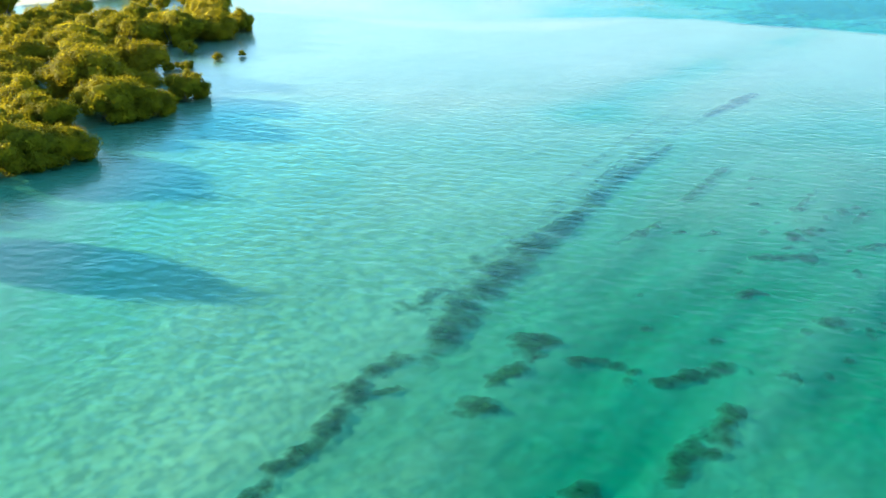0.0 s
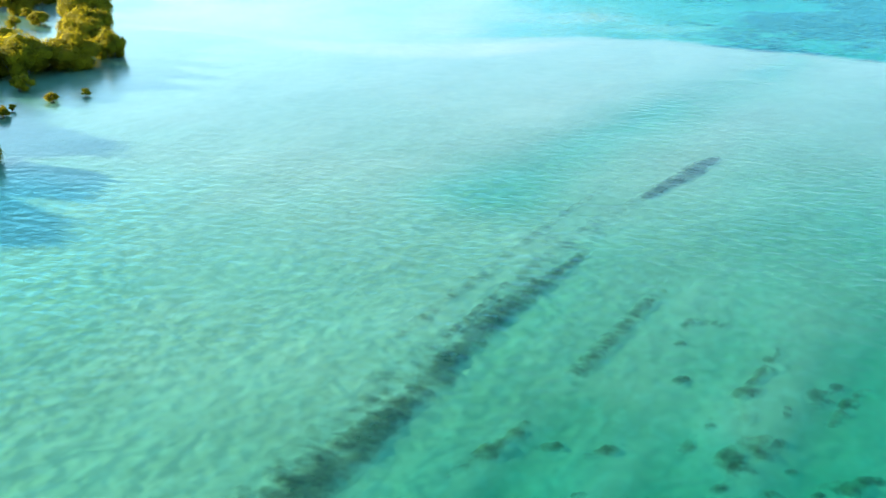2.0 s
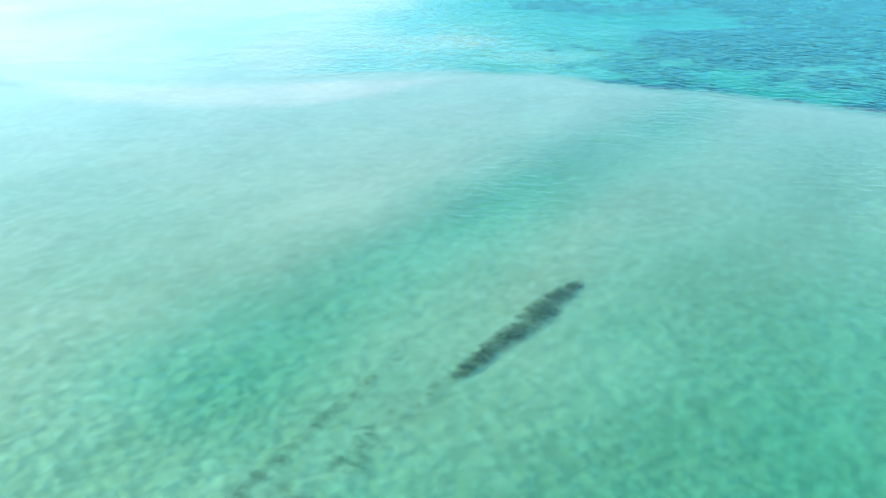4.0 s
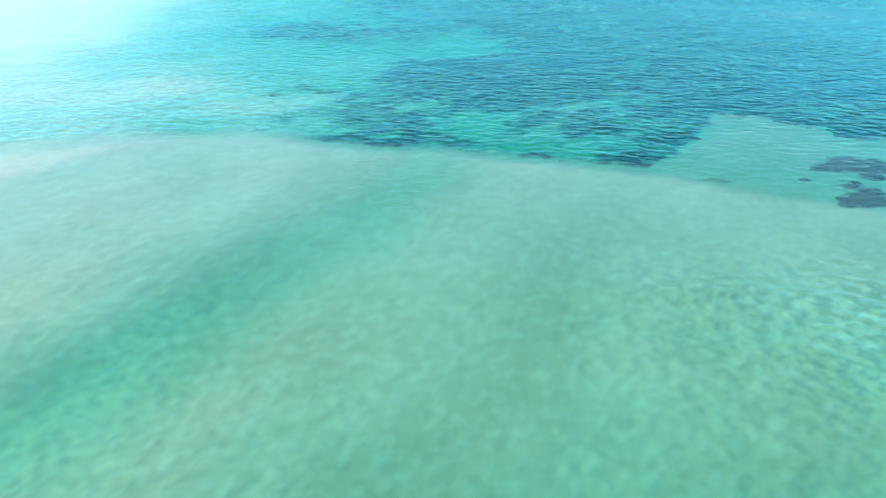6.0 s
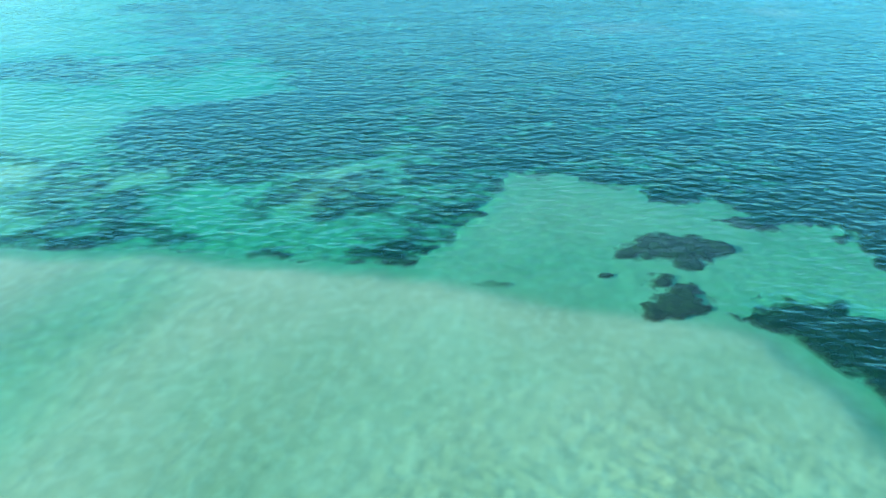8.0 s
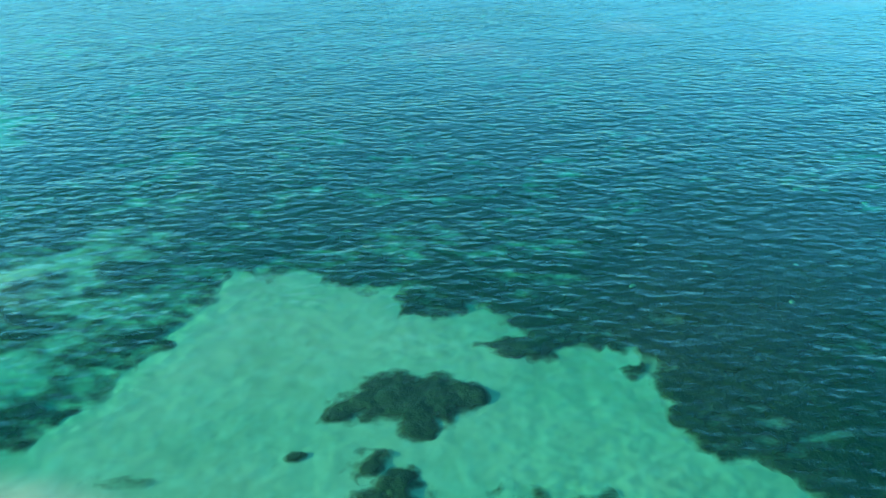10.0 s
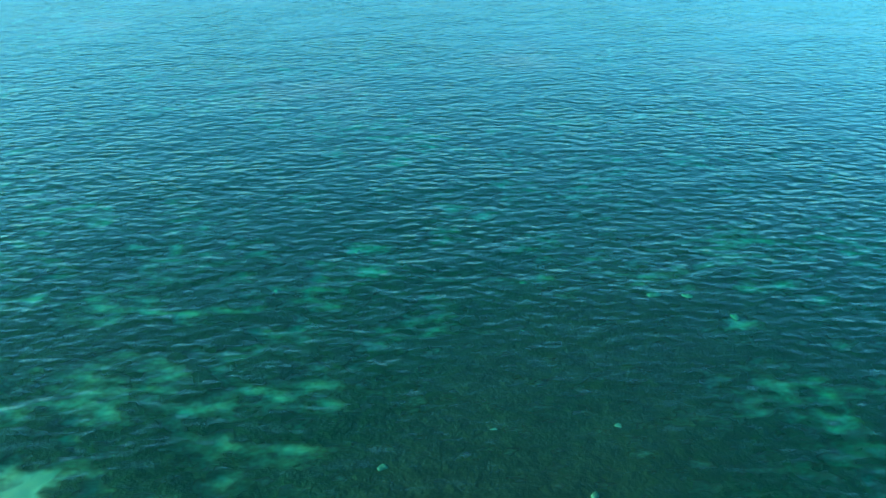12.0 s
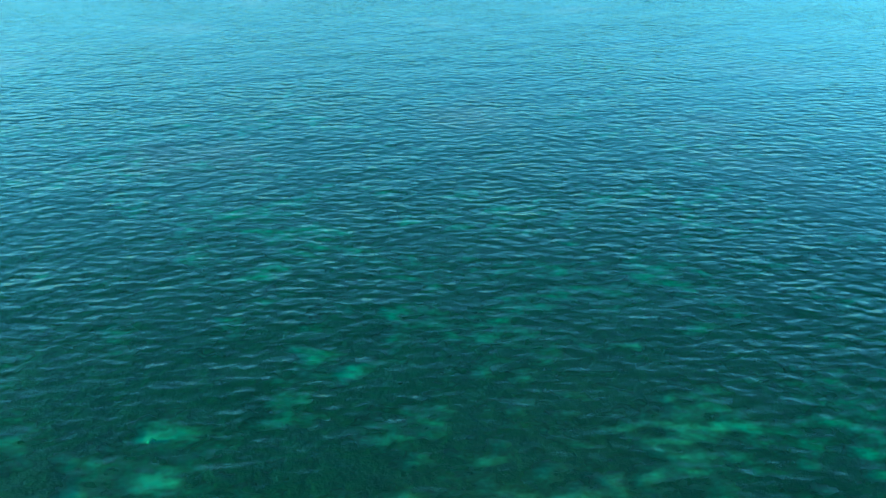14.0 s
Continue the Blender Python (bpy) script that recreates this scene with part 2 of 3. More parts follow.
def weed_material(name, dark, light, spread, bias, soft, fine, uneven, most):
    """Weed that thins out into single tufts with sand between them where its cover runs low."""
    n = Nodes(name)
    p = n.place()
    tufts = n.noise(p, 1.6, 4.0, 0.65)
    broad = n.noise(p, 0.22, 3.0, 0.55)
    colour = n.blend(n.span(tufts, 0.38, 0.66), dark, light)
    colour = n.blend(n.math("MULTIPLY", n.span(broad, 0.5, 0.72), 0.4), colour, [v * 1.4 for v in light[:3]] + [1])
    cover = n.attribute("cover")
    specks = n.noise(n.stretched(p, -24, (0.75, 1.1, 1)), fine, 3.0, 0.6)
    grown = n.math("ADD", n.math("MULTIPLY_ADD", cover, spread, -bias), n.math("MULTIPLY", n.math("SUBTRACT", specks, 0.5), uneven))
    grown = n.math("MULTIPLY", n.span(grown, 0.0, soft), n.span(cover, 0.0, 0.22))
    normal = n.bump(tufts, 0.9, 0.35)
    weed = n.add("ShaderNodeBsdfPrincipled", None, Base_Color=colour, Roughness=0.9, Normal=normal).outputs[0]
    gap = n.add("ShaderNodeBsdfTransparent").outputs[0]
    return n.done(n.add("ShaderNodeMixShader", None, i0=n.math("MULTIPLY", grown, most), i1=gap, i2=weed).outputs[0])


def water_material():
    n = Nodes("sea_water")
    p = n.place()
    deep, chop = n.attribute("depth"), n.attribute("chop")
    # wind waves: short crests, fine ripples, and calmer lanes
    crest = n.noise(n.stretched(p, -27, (0.66, 1.0, 1)), 1.0, 1.3, 0.45)
    ripple = n.noise(n.stretched(p, -12, (0.6, 1.0, 1)), 1.05, 1.5, 0.5)
    lanes = n.span(n.noise(p, 0.05, 2.0, 0.5), 0.35, 0.65, 0.78, 1.1)
    swell = n.math("MINIMUM", chop, 1.0)
    height = n.math("ADD", n.math("MULTIPLY", crest, swell), n.math("MULTIPLY", ripple, n.math("MULTIPLY_ADD", swell, -0.52, 0.85)))
    gusts = n.noise(n.stretched(p, -25, (0.8, 1.0, 1)), 0.34, 1.5, 0.5, 0.2)
    waves = n.math("MULTIPLY_ADD", n.math("MULTIPLY", gusts, n.math("POWER", swell, 2.0)), 0.6, height)
    normal = n.bump(waves, n.math("MULTIPLY", chop, lanes, clamp=True), 0.25)
    # light lost on its way through the water, colour by colour; more under a crest than under a trough
    deep = n.math("MULTIPLY", deep, n.math("MULTIPLY_ADD", height, 0.12, 0.95))
    through_water = [n.math("POWER", 2.718, n.math("MULTIPLY", deep, -k)) for k in (0.575, 0.106, 0.182)]
    tint = n.add("ShaderNodeCombineColor", None, Red=through_water[0], Green=through_water[1], Blue=through_water[2]).outputs[0]
    clear = n.add("ShaderNodeBsdfTransparent", None, Color=tint).outputs[0]
    murk = n.add("ShaderNodeBsdfDiffuse", None, Color=(0.005, 0.020, 0.018, 1)).outputs[0]
    cloudy = n.math("SUBTRACT", 1.0, n.math("POWER", 2.718, n.math("MULTIPLY", deep, -0.11)))
    body = n.add("ShaderNodeMixShader", None, i0=cloudy, i1=clear, i2=murk).outputs[0]
    facing = n.add("ShaderNodeLayerWeight", None, Blend=0.5, Normal=normal).outputs["Facing"]
    mirror = n.math("MINIMUM", 0.64, n.math("MULTIPLY_ADD", n.math("POWER", facing, 5.7), n.math("MULTIPLY_ADD", swell, -0.3, 2.05), 0.006))
    # sky glare put into the gloss colour: creamy on calm water, blue on rough
    sheen = n.blend(n.span(swell, 0.38, 0.8), (0.60, 0.585, 0.545, 1), (0.27, 0.54, 0.59, 1))
    gloss = n.add("ShaderNodeBsdfGlossy", None, Color=sheen, Roughness=0.2, Normal=normal).outputs[0]
    return n.done(n.add("ShaderNodeMixShader", None, i0=mirror, i1=body, i2=gloss).outputs[0])


def leaf_material(name, dark, light, shine):
    """Leaves that look green from the shaded side and glow yellow where the low sun shines through them."""
    n = Nodes(name)
    info = n.add("ShaderNodeNewGeometry").outputs["Random Per Island"]
    whole = n.add("ShaderNodeObjectInfo").outputs["Random"]
    tone = n.math("ADD", n.math("MULTIPLY", info, 0.35), n.span(n.noise(n.place(), 0.55, 2.0, 0.5), 0.3, 0.7, 0.0, 0.65))
    colour = n.blend(tone, dark, light)
    colour = n.blend(n.math("MULTIPLY", n.span(whole, 0.5, 1.0), 0.25), colour, (0.16, 0.10, 0.004, 1))
    colour = n.blend(n.math("MULTIPLY", n.span(whole, 0.5, 0.0), 0.3), colour, (0.04, 0.06, 0.005, 1))
    face = n.add("ShaderNodeBsdfPrincipled", None, Base_Color=colour, Roughness=0.8, Specular_IOR_Level=0.05).outputs[0]
    glow = n.add("ShaderNodeBsdfTranslucent", None, Color=n.blend(0.7, colour, shine)).outputs[0]
    return n.done(n.add("ShaderNodeMixShader", None, i0=0.3, i1=face, i2=glow).outputs[0])


def bark_material():
    n = Nodes("mangrove_bark")
    p = n.place()
    grain = n.noise(n.stretched(p, 0, (6, 6, 1)), 3.0, 4.0, 0.6)
    colour = n.blend(grain, (0.05, 0.04, 0.03, 1), (0.20, 0.17, 0.13, 1))
    return n.done(n.add("ShaderNodeBsdfPrincipled", None, Base_Color=colour, Roughness=0.9, Normal=n.bump(grain, 0.6, 0.03)).outputs[0])


def rock_material():
    n = Nodes("pale_rock")
    p = n.place()
    spots = n.noise(p, 3.0, 4.0, 0.6)
    colour = n.blend(n.span(spots, 0.35, 0.65), (0.10, 0.10, 0.07, 1), (0.26, 0.25, 0.19, 1))
    return n.done(n.add("ShaderNodeBsdfPrincipled", None, Base_Color=colour, Roughness=0.95, Normal=n.bump(spots, 0.8, 0.1)).outputs[0])


SAND = sand_material()
WATER = water_material()
WEED = weed_material("seagrass", (0.020, 0.034, 0.026, 1), (0.070, 0.082, 0.046, 1), 0.95, 0.02, 1.2, 1.2, 1.8, 0.88)
REEF = weed_material("reef_weed", (0.035, 0.036, 0.014, 1), (0.15, 0.125, 0.05, 1), 0.95, 0.02, 1.1, 1.1, 1.5, 0.88)
CLUMP = weed_material("seagrass_clump", (0.012, 0.013, 0.006, 1), (0.045, 0.040, 0.014, 1), 1.0, 0.02, 0.75, 1.0, 1.5, 0.96)
MEADOW = weed_material("seagrass_bed", (0.009, 0.009, 0.004, 1), (0.032, 0.027, 0.010, 1), 1.0, -0.22, 0.75, 0.8, 2.3, 0.96)
LEAF = leaf_material("mangrove_leaf", (0.012, 0.022, 0.002, 1), (0.23, 0.19, 0.004, 1), (0.56, 0.42, 0.01, 1))
BARK = bark_material()
ROCK = rock_material()


def part(name, bm, material, parent, label=""):
    mesh = bpy.data.meshes.new(name)
    bm.to_mesh(mesh)
    bm.free()
    mesh.materials.append(material)
    ob = new(name, mesh)
    ob.parent = parent
    return tagged(ob, label)


# ---- bed and water ----
XS = grid_lines(-70, 225, 0.75, -4000, 4000)
YS = grid_lines(38, 310, 0.75, -4000, 4000)
bed_mesh, gx, gy = sheet("ground", XS, YS, bed_at)
bed_mesh.materials.append(SAND)
ground = tagged(new("ground", bed_mesh), "pale sandy sea bed under clear shallow water", "sea bed", kind="structure")

water_mesh, gx, gy = sheet("water", XS, YS, lambda x, y: 0.045 * chop_at(x, y) * fbm(x * 0.4 - 0.1 * y, y + 0.1 * x, 3.2, 81, 2))
add_values(water_mesh, "depth", np.clip(depth_at(gx, gy), 0.0, 9.0))
add_values(water_mesh, "chop", chop_at(gx, gy))
water_mesh.materials.append(WATER)
water = tagged(new("water", water_mesh), "clear turquoise sea water with small wind ripples", "sea water", kind="structure")


# ---- seagrass ----
def weed_mat(label, cores, seed, thick=0.16, rough=0.45, size=2.0, density=1.0, name="seagrass_patch", group="seagrass patches", material=None):
    """A ragged mat of weed. cores: ellipses (x, y, long half, short half, turn), which run together."""
    x0 = min(c[0] - c[2] * 1.6 for c in cores) - 1
    x1 = max(c[0] + c[2] * 1.6 for c in cores) + 1
    y0 = min(c[1] - c[2] * 1.6 for c in cores) - 1
    y1 = max(c[1] + c[2] * 1.6 for c in cores) + 1
    step = 0.22 if x1 - x0 < 25 else 0.3

    def field(x, y):
        f = np.full(np.shape(x), -9.0)
        for c in cores:
            f = np.maximum(f, blob(x, y, *c))
        return f + rough * fbm(x, y, size, seed, 4) + 0.22

    def height(x, y):
        f = field(x, y)
        lumps = 1 + 0.6 * fbm(x, y, 0.9, seed + 9, 2)
        bed = bed_at(x, y)
        return np.minimum(bed + np.where(f > 0, 0.015 + thick * np.minimum(f * 1.6, 1) * lumps, np.maximum(f, -0.5) * 0.5), bed * 0.45)

    mesh, px, py = sheet(name, np.arange(x0, x1, step), np.arange(y0, y1, step), height, lambda x, y, z: field(x, y) > 0)
    add_values(mesh, "cover", np.clip(field(px, py), -0.2, 1) * density)
    mesh.materials.append(material or WEED)
    return tagged(new(name, mesh), label, "seagrass", group)


def run_of(points):
    """Ellipses along a line of (x, y, half width)."""
    cores = []
    for (ax, ay, aw), (bx, by, bw) in zip(points, points[1:]):
        length = math.hypot(bx - ax, by - ay)
        cores.append(((ax + bx) / 2, (ay + by) / 2, length * 0.85, (aw + bw) / 2 * 1.05, math.degrees(math.atan2(by - ay, bx - ax))))
    return cores


weed_mat("long dark ragged seagrass band along the lagoon rim", run_of(
    [(-0.4, 56.8, 0.8), (0.6, 61.2, 1.65), (1.9, 64.9, 2.05), (4.2, 68.5, 1.75), (6.7, 73.3, 1.7), (10.5, 79.4, 1.6), (14.3, 86.0, 1.1),
     (17.8, 92.6, 1.1), (21.4, 98.4, 1.2), (24.2, 102.2, 0.65), (27.8, 107.2, 0.4)]),
    101, rough=0.42, size=1.6, density=1.0)
weed_mat("narrow knotted strip of dark weed on the lagoon rim", run_of(
    [(-11.4, 39.0, 0.5), (-9.6, 43.0, 0.65), (-7.7, 45.6, 0.75), (-6.0, 50.0, 0.75), (-5.2, 53.2, 0.95), (-2.8, 55.6, 0.7)]),
    102, rough=0.7, size=1.2, density=1.0)
weed_mat("loose dark weed beside the seagrass band", [(-2.6, 63.6, 2.0, 1.1, 40), (-0.6, 66.4, 1.6, 0.9, 50)], 104, thick=0.10, rough=0.8, size=1.2, density=0.55)
weed_mat("sparse weed fringe beside the dark seagrass band", run_of(
    [(1.6, 69.8, 1.0), (6.8, 77.6, 1.3), (12.0, 85.6, 1.3), (18.2, 96.0, 1.3), (25.4, 108.4, 1.3), (31.6, 115.6, 1.1), (36.8, 122.4, 0.8)]),
    103, thick=0.06, rough=0.9, size=1.5, density=0.22)
weed_mat("dark spindle-shaped seagrass strip on pale sand", run_of(
    [(36.4, 121.6, 0.5), (38.6, 124.4, 0.9), (41.6, 127.6, 1.1), (43.6, 130.6, 1.15), (45.4, 132.6, 0.8), (46.6, 133.8, 0.35)]), 107, rough=0.25, size=1.6, density=1.15)
weed_mat("thin broken line of dark weed on the flat", run_of(
    [(12.5, 92.1, 0.5), (15.0, 96.8, 0.6), (18.0, 101.5, 0.6), (21.8, 107.9, 0.5), (25.9, 114.4, 0.5), (31.1, 122.0, 0.4)]), 111, thick=0.10, rough=0.6, size=1.5, density=0.30)
weed_mat("thin broken line of dark weed on the flat", run_of(
    [(16.1, 92.7, 0.35), (17.8, 95.8, 0.4), (20.0, 99.9, 0.3)]), 112, thick=0.10, rough=0.5, size=1.3, density=0.55)
weed_mat("dark green seagrass patch in a sandy clearing", [(117.8, 173.7, 3.9, 2.7, -25), (114.5, 174.5, 2.0, 0.9, 12), (121.0, 172.5, 1.8, 1.7, -30),
    (117.2, 171.0, 1.4, 1.2, 60)], 113, rough=0.24, size=1.1, density=1.7, material=CLUMP)
weed_mat("dark ragged seagrass clump beside the sand bar", [(112.2, 164.9, 2.4, 1.8, 20), (113.9, 166.4, 1.4, 1.0, 40), (110.4, 164.4, 1.3, 0.9, 10)], 137, rough=0.5, size=1.1, density=1.5, material=CLUMP)
weed_mat("small dark weed tuft on pale sand", [(109.8, 171.6, 0.6, 0.5, -30)], 118, rough=0.5, size=0.8, material=CLUMP)
weed_mat("small dark weed tuft on pale sand", [(100.4, 173.9, 1.5, 0.6, -30), (101.6, 173.2, 0.9, 0.4, 0)], 119, rough=0.6, size=0.8, density=0.55)
weed_mat("mottled weed on the edge of the clearing", [(113.2, 169.0, 1.3, 0.9, 20)], 120, rough=0.7, size=1.1, material=CLUMP)
weed_mat("dark weed notch at the rim of the clearing", [(127.2, 175.6, 2.4, 1.2, -30), (129, 175.2, 2.0, 1.0, -10)], 121, rough=0.4, size=1.2, density=1.8, material=CLUMP)

ROUND = [(7.0, 57.9, 1.7, 1.3, 40), (10.2, 55.8, 1.1, 0.7, 0), (12.8, 55.0, 0.9, 0.8, 60), (18.6, 54.4, 1.3, 1.1, 20),
         (15.6, 53.2, 2.6, 0.7, 15), (4.3, 53.6, 2.2, 0.8, 48), (2.2, 49.6, 1.0, 0.9, 10), (5.6, 59.0, 1.0, 0.5, 30),
         (17.8, 47.9, 2.2, 0.7, 62), (14.6, 44.2, 2.1, 0.9, 50), (7.2, 41.3, 1.1, 0.9, 10), (24.9, 66.4, 1.4, 0.8, 20),
         (31.0, 73.6, 2.6, 1.2, 15), (29.7, 61.4, 1.3, 0.8, 20), (18.8, 79.3, 2.6, 0.6, 45), (38.9, 76.1, 1.6, 0.6, 10),
         (-3.4, 51.5, 1.0, 0.3, 20), (22.4, 79.5, 0.9, 0.4, 10), (25.2, 79.0, 0.9, 0.4, 20), (33.4, 78.5, 2.2, 0.9, 40),
         (36.8, 87.2, 3.0, 0.5, 52), (41.5, 84.0, 2.0, 0.6, 45)]
for k, c in enumerate(ROUND):
    far = math.hypot(c[0] - 10, c[1] - 50) > 16
    weed_mat("faint sparse weed patch in the turquoise lagoon" if far else "dark weed-covered reef patch in the turquoise lagoon", [(c[0], c[1], c[2] * (0.95 if far else 1.1), c[3] * (0.9 if far else 1.0), c[4])], 200 + 3 * k, thick=0.15, rough=0.9, size=max(0.8, c[3] * 1.5), density=0.7 if far else 0.9, material=REEF)
weed_mat("dark slanting weed streak in the turquoise lagoon", run_of(
    [(25.4, 88.6, 0.6), (27.6, 91.8, 0.7), (29.8, 95.2, 0.8), (32.3, 99.4, 0.4)]), 301, rough=0.6, size=1.3, density=0.6)


# loose tufts strewn along the lagoon's gullies
tuft_rng = random.Random(77)
for k in range(46):
    along, across = tuft_rng.uniform(0, 44), tuft_rng.gauss(0, 5.5)
    x, y = 20 + 0.5 * along + 0.86 * across, 54 + 0.86 * along - 0.5 * across
    long = tuft_rng.uniform(0.35, 0.95)
    weed_mat("small loose weed tuft on the lagoon floor", [(x, y, long, long * tuft_rng.uniform(0.35, 0.7), tuft_rng.uniform(20, 70))],
             700 + k, thick=0.08, rough=0.7, size=0.8, density=tuft_rng.uniform(0.3, 0.6), group="loose weed tufts")


# spots where the meadow is thin: x, y, half length, half width, turn
BARE = [(167.1, 189.1, 2.2, 2.9, -28), (169.2, 186.5, 1.4, 1, -28), (169, 182.1, 0.8, 1.2, -28), (148.9, 191.3, 0.8, 0.6, -28), (141.5, 202.4, 0.6, 0.8, -28),
        (154.7, 188.5, 0.7, 0.8, -28), (144.1, 193.9, 1, 0.8, -28), (143.4, 190.4, 0.9, 1, -28), (141.1, 195.1, 0.8, 0.9, -28), (161.6, 178.8, 0.8, 0.7, -28),
        (168.7, 176.8, 0.8, 0.6, -28), (150.6, 206.1, 1.6, 1.3, -28), (157.7, 204.1, 1.3, 1.3, -28), (164, 199.8, 1.2, 1.7, -28), (182.9, 181.8, 1.5, 2.3, -28),
        (183.7, 188.3, 2.5, 2.7, -28), (179.2, 177.9, 1.4, 2, -28), (171.7, 204.2, 2.7, 3.2, -28), (194.6, 190.8, 2.7, 4.6, -28), (159.1, 197.6, 0.3, 0.4, -28),
        (165.6, 195.5, 0.9, 0.6, -28), (171.5, 190.2, 1.2, 1, -28), (176.1, 215.5, 2.7, 1.5, -28), (172.6, 217.4, 2.7, 1.5, -28), (163.6, 214.8, 0.8, 1.3, -28),
        (181.6, 189.5, 1, 0.6, -28), (193.1, 197.6, 1.2, 2.6, -28), (185.2, 189.5, 1, 1.2, -28), (187, 187.3, 2, 2.5, -28), (198, 196.9, 2, 3.8, -28),
        (133.1, 178, 1.9, 1.6, -28), (165.8, 179.6, 2.5, 3.8, -28), (133.6, 174.5, 0.9, 0.7, -28), (131.5, 180.7, 1, 0.7, -28)]


# pale sandy spots round the rocks: x, y, half length, half width
SPOTS = [(167.1, 189.1, 2.0, 1.5), (169.2, 186.5, 1.2, 0.8), (169, 182.1, 0.8, 0.9), (148.9, 191.3, 0.9, 0.5), (141.5, 202.4, 0.5, 0.6),
         (158.7, 194.4, 0.5, 0.5), (148.4, 171.4, 0.6, 0.6), (147, 179, 0.5, 0.4), (154.9, 192.6, 0.5, 0.4), (157.4, 204.2, 0.5, 0.5), (150.2, 205.8, 1.0, 0.7)]


# the meadow on the deep bed, with bare sandy holes
def meadow_field(x, y):
    past, _ = wide_masks(x, y)
    clearing = inside(x, y, SHOAL) + (1.1 + 0.7 * ramp(119, 126, x)) * fbm(x, y, 2.2, 405, 3) + 0.9 * fbm(x, y, 0.9, 406, 3)
    shelf = np.full(np.shape(x), -9.0)
    for s in SHELVES:
        shelf = np.maximum(shelf, blob(x, y, *s))
    shelf = shelf + 0.45 * fbm(x, y, 3.5, 407, 4)
    # sparser in the west; the wider ramp brightens the bed in place of sun-side sheen
    thin = 0.44 * ramp(76, 44, x - 0.25 * (y - 190)) + 0.40 * ramp(124, 68, x - 0.25 * (y - 190))
    dense = np.maximum(ramp(-0.6, 0.5, blob(x, y, 152, 180, 32, 9, 36) + 0.5 * fbm(x, y, 6, 421, 3)), ramp(-0.4, 0.3, blob(x, y, 124, 155.5, 13, 5, -22)))
    west = ramp(118, 84, x - 0.25 * (y - 190))
    uneven = 0.70 - 0.48 * west
    f = np.maximum(0.20 + 0.5 * dense, 0.56 + uneven * fbm(x * 0.8, y, 3.0, 409, 4) + 0.45 * fbm(x, y, 22, 411, 2))
    for b in BARE:
        f = f - 0.24 * ramp(-0.5, 0.8, blob(x, y, *b) + 0.5 * fbm(x, y, 1.4, 415, 3))
    f = f - 0.16 * ramp(-0.3, 0.6, blob(x, y, 134, 190, 16, 11, -30)) - 0.5 * ramp(-0.2, 0.6, blob(x, y, 133.4, 176.6, 3.0, 4.6, -15) + 0.7 * fbm(x, y, 1.2, 425, 4))
    f = np.maximum(f, 0.27 + 0.10 * fbm(x, y, 1.1, 427, 3)) - thin
    for spot in SPOTS:
        f = f - 0.17 * ramp(-0.9, 0.5, blob(x, y, *spot, -28) + 0.5 * fbm(x, y, 1.0, 429, 3))
    f = np.minimum(f, 0.30 - (0.55 - 0.27 * west) * (shelf + (0.9 - 0.4 * west) * fbm(x * 0.7, y, 1.9, 419, 4)))
    f = f - 0.9 * ramp(66, 34, x + 8 * fbm(x, y, 9, 417, 3))
    f = np.minimum(f, (past - 2.2) * 0.6)
    f = np.minimum(f, -clearing * 0.36)
    f = np.minimum(f, (y - 82 + 22 * fbm(x, y, 24, 423, 4)) * 0.06)
    return f


def meadow_height(x, y):
    f = meadow_field(x, y)
    bed = bed_at(x, y)
    return np.minimum(bed + np.where(f > 0, 0.015 + np.minimum(f * 0.4, 0.2) * (1 + 0.5 * fbm(x, y, 1.3, 413, 2)), np.maximum(f, -0.5) * 0.5), bed * 0.6)


meadow_mesh, px, py = sheet("seagrass_meadow", grid_lines(76, 225, 0.6, 20, 700), grid_lines(138, 320, 0.6, 60, 800), meadow_height,
                          lambda x, y, z: meadow_field(x, y) > 0)
add_values(meadow_mesh, "cover", np.clip(meadow_field(px, py), -0.2, 1.2))
meadow_mesh.materials.append(MEADOW)
tagged(new("seagrass_meadow", meadow_mesh), "wide dark seagrass meadow with bare sandy holes", "seagrass", kind="stuff")


# ---- pale rocks in the meadow ----
def pale_rock(x, y, r, seed):
    bm = bmesh.new()
    bmesh.ops.create_icosphere(bm, subdivisions=3, radius=1.0)
    rng = random.Random(seed)
    stretch = rng.uniform(0.6, 1.0)
    for v in bm.verts:
        k = 1 + 0.45 * noise.noise(v.co * 1.3 + Vector((seed * 3.1, 0, 0))) + 0.2 * noise.noise(v.co * 3.5)
        v.co = Vector((v.co.x * k * r, v.co.y * k * r * stretch, v.co.z * k * r * 0.35))
    for f in bm.faces:
        f.smooth = True
    mesh = bpy.data.meshes.new("seabed_rock")
    bm.to_mesh(mesh)
    bm.free()
    mesh.materials.append(ROCK)
    ob = tagged(new("seabed_rock", mesh), "pale rounded rock lying in dark seagrass", "rock", "rocks in the meadow")
    z = float(bed_at(np.array([x]), np.array([y]))[0])
    ob.matrix_world = pose(x, y, z + 0.10, 0, 0, rng.uniform(0, 360))


